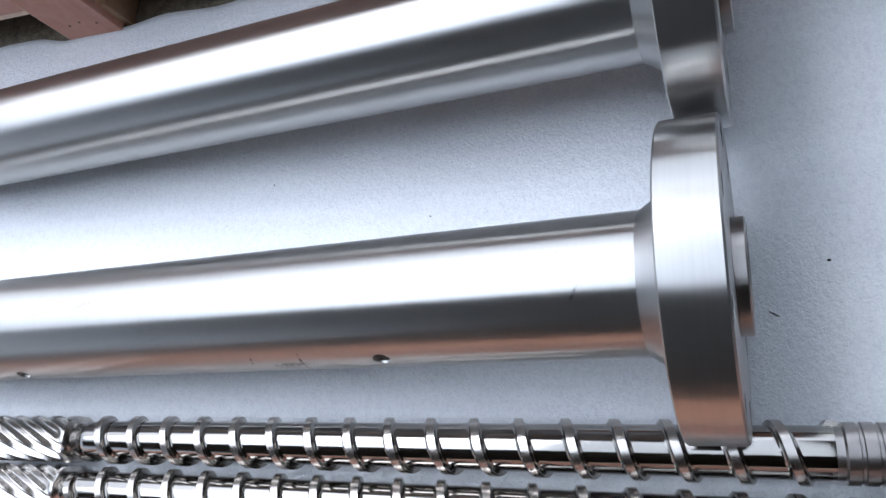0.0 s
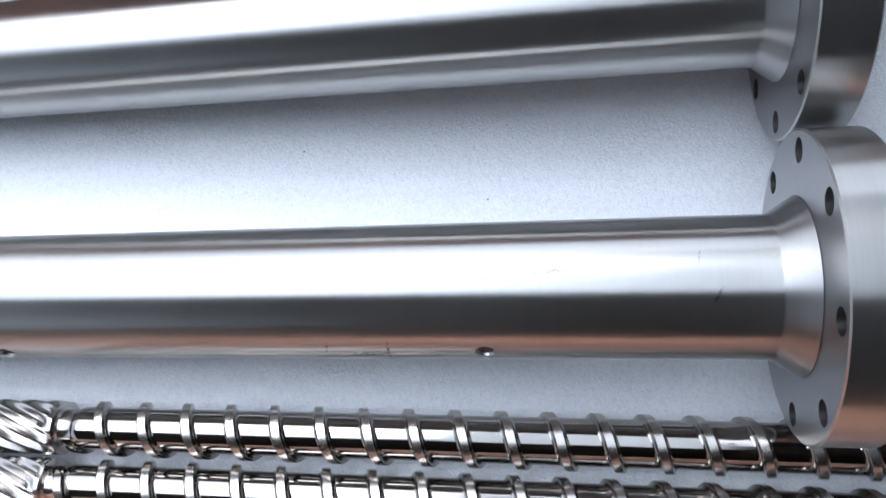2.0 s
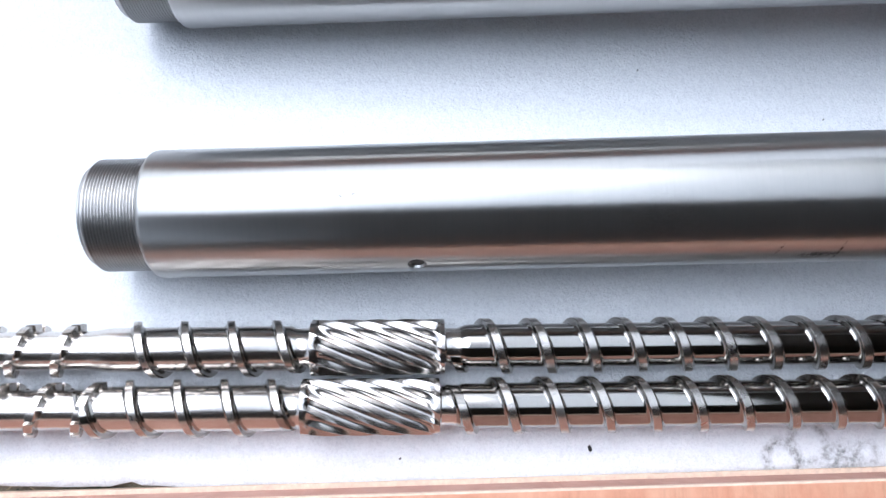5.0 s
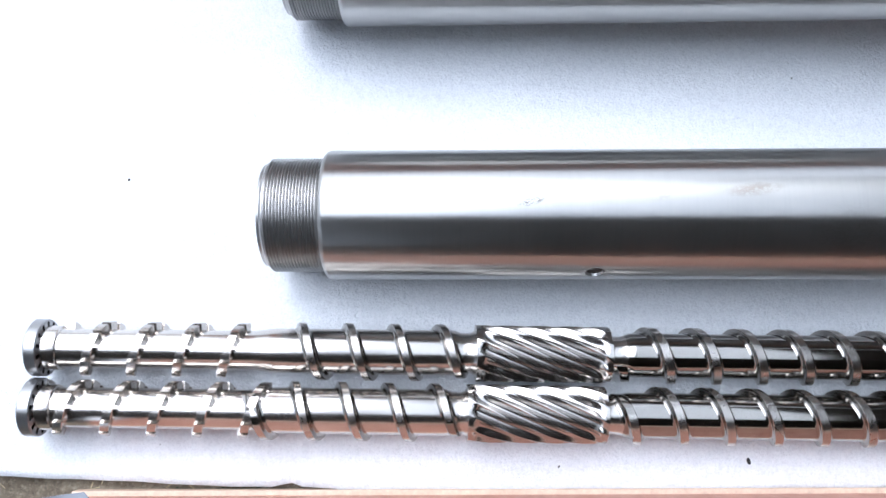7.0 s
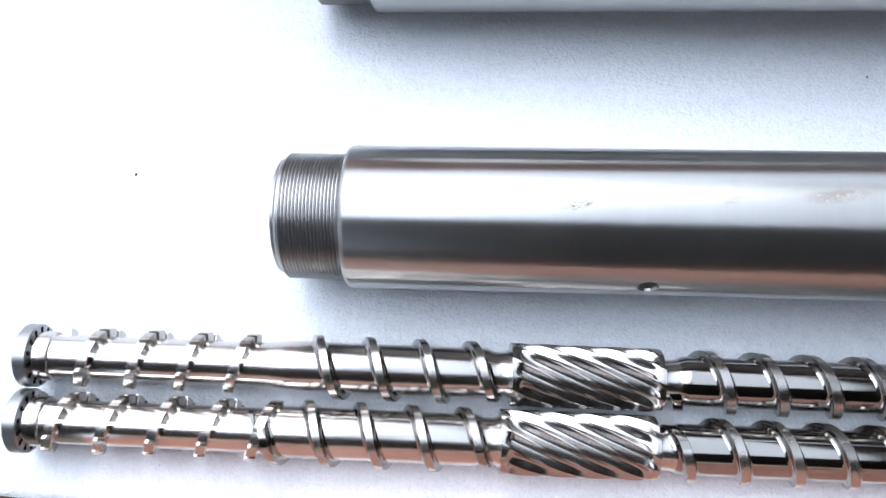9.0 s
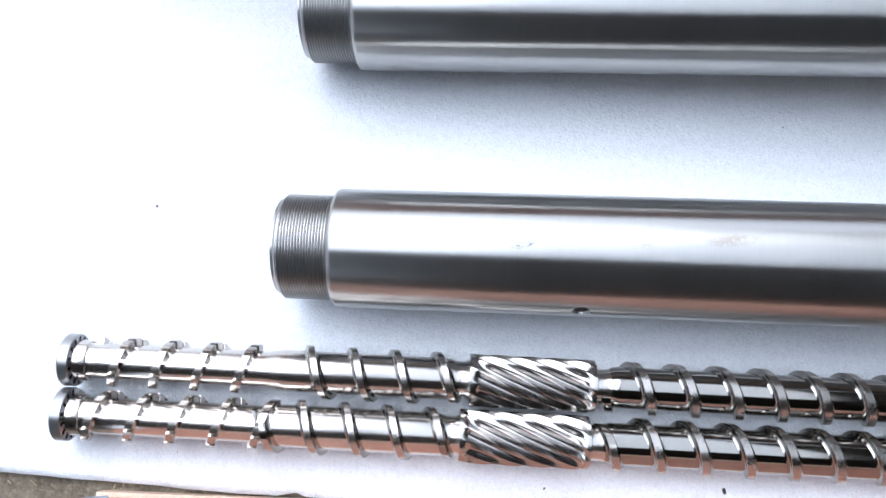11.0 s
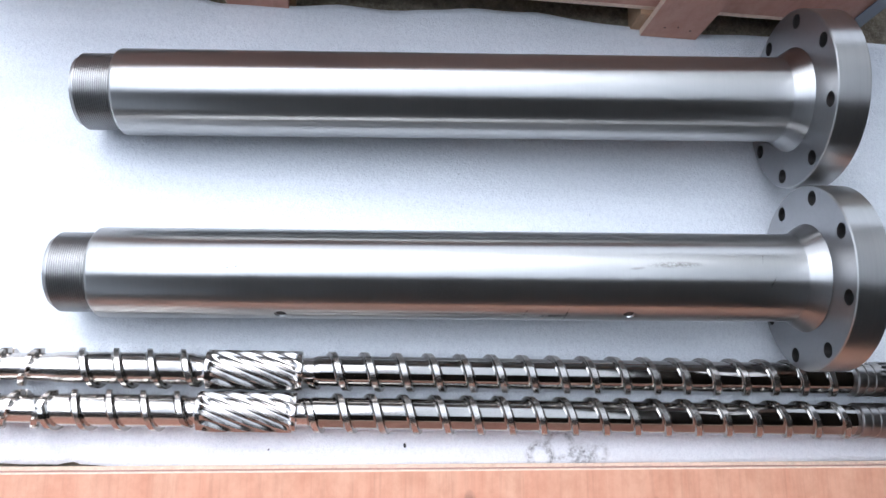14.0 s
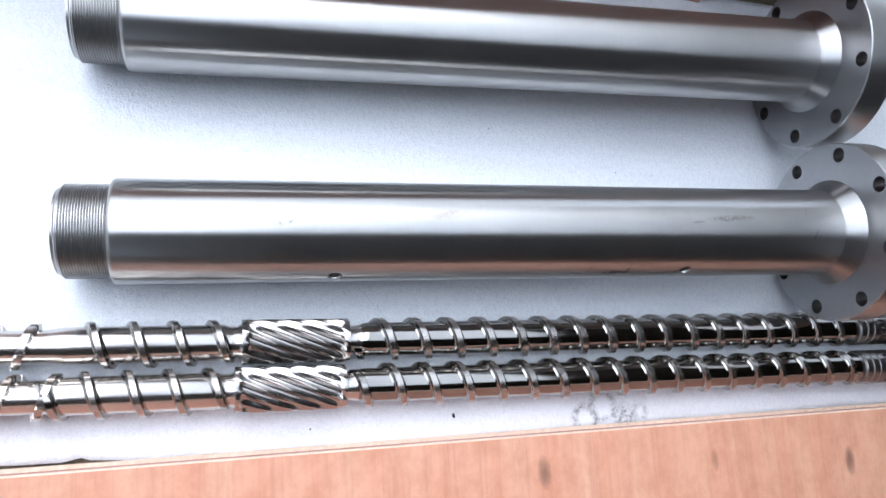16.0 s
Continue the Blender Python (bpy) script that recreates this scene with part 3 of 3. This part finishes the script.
tagged(screw_a, "polished extruder screw on foam, partly beneath the barrel flange", "extruder screw", "extruder screws")
screw_b = extruder_screw(-0.2198, -0.68, 0.0640, 0.0539, -0.3510, -0.372, -0.580, 5.0, (-0.130, 0.026))
tagged(screw_b, "polished extruder screw lying on foam beside the plywood box", "extruder screw", "extruder screws")


# ---------------------------------------------------------------- long plywood box in front
def plywood_box():
    top = empty("plywood_box", pose(-0.576, -0.3105, -0.014, 0, 0, 0.08))
    L, Wd, H = 2.9, 0.75, 0.134
    part("bottom_board", box_mesh((0.004, -Wd, 0), (L, 0.0050, 0.020), 0.0015), M_EDGE, top, "pale board edge along the ground")
    part("side_panel", box_mesh((0.003, -0.010, 0.0204), (L, -0.0005, H - 0.0114), 0.001), M_PLY, top, "pink plywood side")
    part("side_panel", box_mesh((0.003, -Wd, 0.0204), (L, -Wd + 0.0095, H - 0.0114), 0.001), M_PLY, top, "pink plywood side")
    part("end_panel", box_mesh((0.003, -Wd + 0.0098, 0.0204), (0.0125, -0.0103, H - 0.0114), 0.001), M_PLY, top, "pink plywood end")
    part("lid_core", box_mesh((0.0012, -Wd - 0.0012, H - 0.011), (L - 0.001, 0.0040, H - 0.0015), 0.0008), M_EDGE, top, "pale raw plywood edge")
    part("lid", box_mesh((0.0, -Wd - 0.002, H - 0.0014), (L, 0.0018, H), 0.0005), M_PLY_LID, top, "pinkish orange plywood lid with streaked grain")
    strap = bmesh.new()
    box(strap, (0.001, -0.16, H + 0.0003), (0.033, 0.0030, H + 0.0016), 0.0004)
    box(strap, (0.001, 0.0024, H - 0.05), (0.033, 0.0038, H + 0.0003), 0.0004)
    s = part("corner_strap", strap, M_ZINC, top, "bent galvanised steel strap")
    rings = []
    for i in range(9):
        u = i / 8
        x, y, z, tilt = 0.002 + 0.068 * u, 0.005 + 0.008 * u, H - 0.004 + 0.006 * u * u, radians(60 - 35 * u)
        dy, dz = 0.0055 * math.cos(tilt), 0.0055 * math.sin(tilt)
        rings.append([(x - 0.006, y + dy, z - dz), (x + 0.006, y - dy, z + dz), (x + 0.006, y - dy, z + dz + 0.0012), (x - 0.006, y + dy, z - dz + 0.0012)])
    # Same strap as the corner piece, coloured darker for its shaded side.
    part("strap_tail", loft(rings), M_STRAP, s, "loose bent strap end, its shaded look in the dark colour", smooth=40)
    for x, y in ((0.017, -0.045), (0.017, -0.10)):
        part("nail", rod(bmesh.new(), (x, y, H + 0.001), (x, y, H + 0.0032), 0.0035, 16), M_ZINC, s)
    return tagged(top, "long low box of pinkish plywood with a steel corner strap", "wooden box")


plywood_box()


# ---------------------------------------------------------------- crate behind
def wooden_crate():
    top = empty("wooden_crate", pose(0, 0.5465, -0.014, 0, 0, -1.22))
    H = 0.36
    x0, x1 = -0.62, 1.085
    wall = part("wall_panel", box_mesh((x0, 0.002, 0.081), (x1, 0.012, H), 0.001), M_PLY, top, "pinkish brown plywood side")
    part("panel_edge", box_mesh((x0, 0.0012, 0.0710), (x1, 0.013, 0.0808), 0.0005), M_EDGE, wall, "pale raw plywood edge")
    # Unseen far side and ends reach the ground to keep light from under the crate.
    part("wall_panel", box_mesh((x0, 0.7005, 0.002), (x1, 0.71, H), 0.001), M_PLY, top, "pinkish brown plywood side")
    for x in (x0, x1 - 0.01):
        part("end_panel", box_mesh((x, 0.0135, 0.002), (x + 0.01, 0.7002, H), 0.001), M_PLY, top, "pinkish brown plywood end")
    part("lid", box_mesh((x0 - 0.01, -0.006, H + 0.0005), (x1 + 0.01, 0.72, H + 0.012), 0.001), M_PLY_LID, top, "pinkish plywood lid")
    part("floor_board", box_mesh((x0 + 0.0105, 0.0135, 0.085), (x1 - 0.0105, 0.7, 0.0995), 0.001), M_LUMBER, top)
    for x, a, b in ((-0.136, -0.010, 0.126), (0.664, -0.020, 0.106)):
        batten = part("batten", box_mesh((x, -0.0215, 0.012), (x + 0.114, -0.0085, H), 0.001), M_PLY, top, "pinkish plywood batten with nail marks")
        part("batten_edge", box_mesh((x - 0.0018, -0.0205, 0.013), (x - 0.0002, -0.0095, H - 0.001)), M_EDGE, batten, "pale raw edge")
        part("skid", box_mesh((x + a, -0.0083, 0.0), (x + b, 0.70, 0.0705), 0.002), M_LUMBER, top, "rough sawn lumber skid")
        part("post", box_mesh((x + 0.012, -0.0083, 0.0710), (x + 0.106, 0.0008, H - 0.001), 0.002), M_LUMBER, top, "rough sawn lumber post")
        for u, v in ((0.035, 0.05), (0.060, 0.055), (0.088, 0.045), (0.045, 0.26), (0.08, 0.27)):
            part("nail", rod(bmesh.new(), (x + u, -0.0222, v), (x + u, -0.0212, v), 0.0019, 12), M_DARK, batten)
    corner = box(box_mesh((x1 - 0.028, -0.0022, 0.02), (x1 + 0.002, -0.0008, H - 0.02), 0.0004), (x1 + 0.0022, -0.0022, 0.02), (x1 + 0.0036, 0.03, H - 0.02), 0.0004)
    part("corner_strap", corner, M_STRAP, top, "dark steel corner strip")
    return tagged(top, "raised crate of pinkish plywood on rough lumber skids", "wooden crate")


wooden_crate()


# ---------------------------------------------------------------- small litter
def crumb(x, y, z, size, seed, mat, label):
    bm = bmesh.new()
    bmesh.ops.create_icosphere(bm, subdivisions=1, radius=size)
    for v in bm.verts:
        v.co *= 1 + 0.5 * noise.noise(v.co * 300 + Vector((seed, 0, 0)))
        v.co.x *= 1.6
        v.co.z *= 0.45
    ob = part("crumb", bm, mat, smooth=60)
    ob.matrix_world = pose(x, y, z + size * 0.3, 0, 0, seed * 37) @ Matrix.Diagonal((2.0, 0.5, 0.8, 1) if seed == 4 else (1, 1, 1, 1))
    return tagged(ob, "tiny dark crumb of grit on white foam", "grit", "grit crumbs")


def offcut():
    bm = bmesh.new()
    rings = []
    for i in range(9):
        x = -0.045 + 0.09 * i / 8
        w = 0.0045 * (0.35 + 0.65 * math.sin(math.pi * (i + 0.6) / 9.2)) + 0.0008 * noise.noise((x * 90, 0, 1))
        rings.append([(x, -w, 0), (x, w * 0.8, 0.0003), (x, w, 0.004), (x, -w * 0.9, 0.0045)])
    ob = part("wood_splinter", loft(rings), M_EDGE, smooth=40)
    ob.matrix_world = pose(-0.222, -0.3132, -0.0135, 0, 0, -1.5)
    return tagged(ob, "pale raw wood splinter on the ground beside foam", "wood splinter")


offcut()


def moss():
    rnd = random.Random(5)
    bm = bmesh.new()
    for i in range(110):
        x, y, r = rnd.gauss(-0.392, 0.022), -0.308 + rnd.uniform(-0.008, 0.004), rnd.uniform(0.0006, 0.0016)
        bmesh.ops.create_icosphere(bm, subdivisions=1, radius=r, matrix=Matrix.Translation((x, y, -0.0135)) @ Matrix.Diagonal((1.5, 1, 0.5, 1)))
    ob = part("moss", bm, plain("green_moss", (0.05, 0.075, 0.05), 0.9, 300, 0.6), smooth=60)
    return tagged(ob, "green mossy debris on the ground beside the box", "debris", kind="stuff")


moss()


def straw():
    rnd = random.Random(11)
    bm = bmesh.new()
    for i in range(150):
        x, y = (rnd.uniform(-0.95, -0.42), rnd.uniform(-0.42, -0.295)) if i % 3 else (rnd.uniform(1.05, 1.6), rnd.uniform(0.50, 0.75))
        L, w = rnd.uniform(0.003, 0.011), rnd.uniform(0.0003, 0.0007)
        b = box_mesh((-L, -w, 0), (L, w, w))
        bmesh.ops.transform(b, matrix=pose(x, y, -0.0138, rnd.uniform(-8, 8), rnd.uniform(-8, 8), rnd.uniform(0, 180)), verts=b.verts)
        me = bpy.data.meshes.new("bit")
        b.to_mesh(me)
        b.free()
        bm.from_mesh(me)
        bpy.data.meshes.remove(me)
    ob = part("straw", bm, plain("dry_straw", (0.42, 0.35, 0.22), 0.8, 60, 0.4))
    return tagged(ob, "scattered dry straw bits on brown concrete", "straw", kind="stuff")


straw()


for i, (x, y, s) in enumerate(((0.545, 0.140, 0.0010), (-0.540, 0.058, 0.0020), (0.206, -0.274, 0.0026), (0.952, -0.011, 0.0022), (1.014, 0.046, 0.0016), (-0.02, -0.280, 0.0012), (0.30, 0.21, 0.0010), (-0.48, -0.255, 0.0006))):
    crumb(x, y, -0.001, s, i + 1, M_DARK, "")
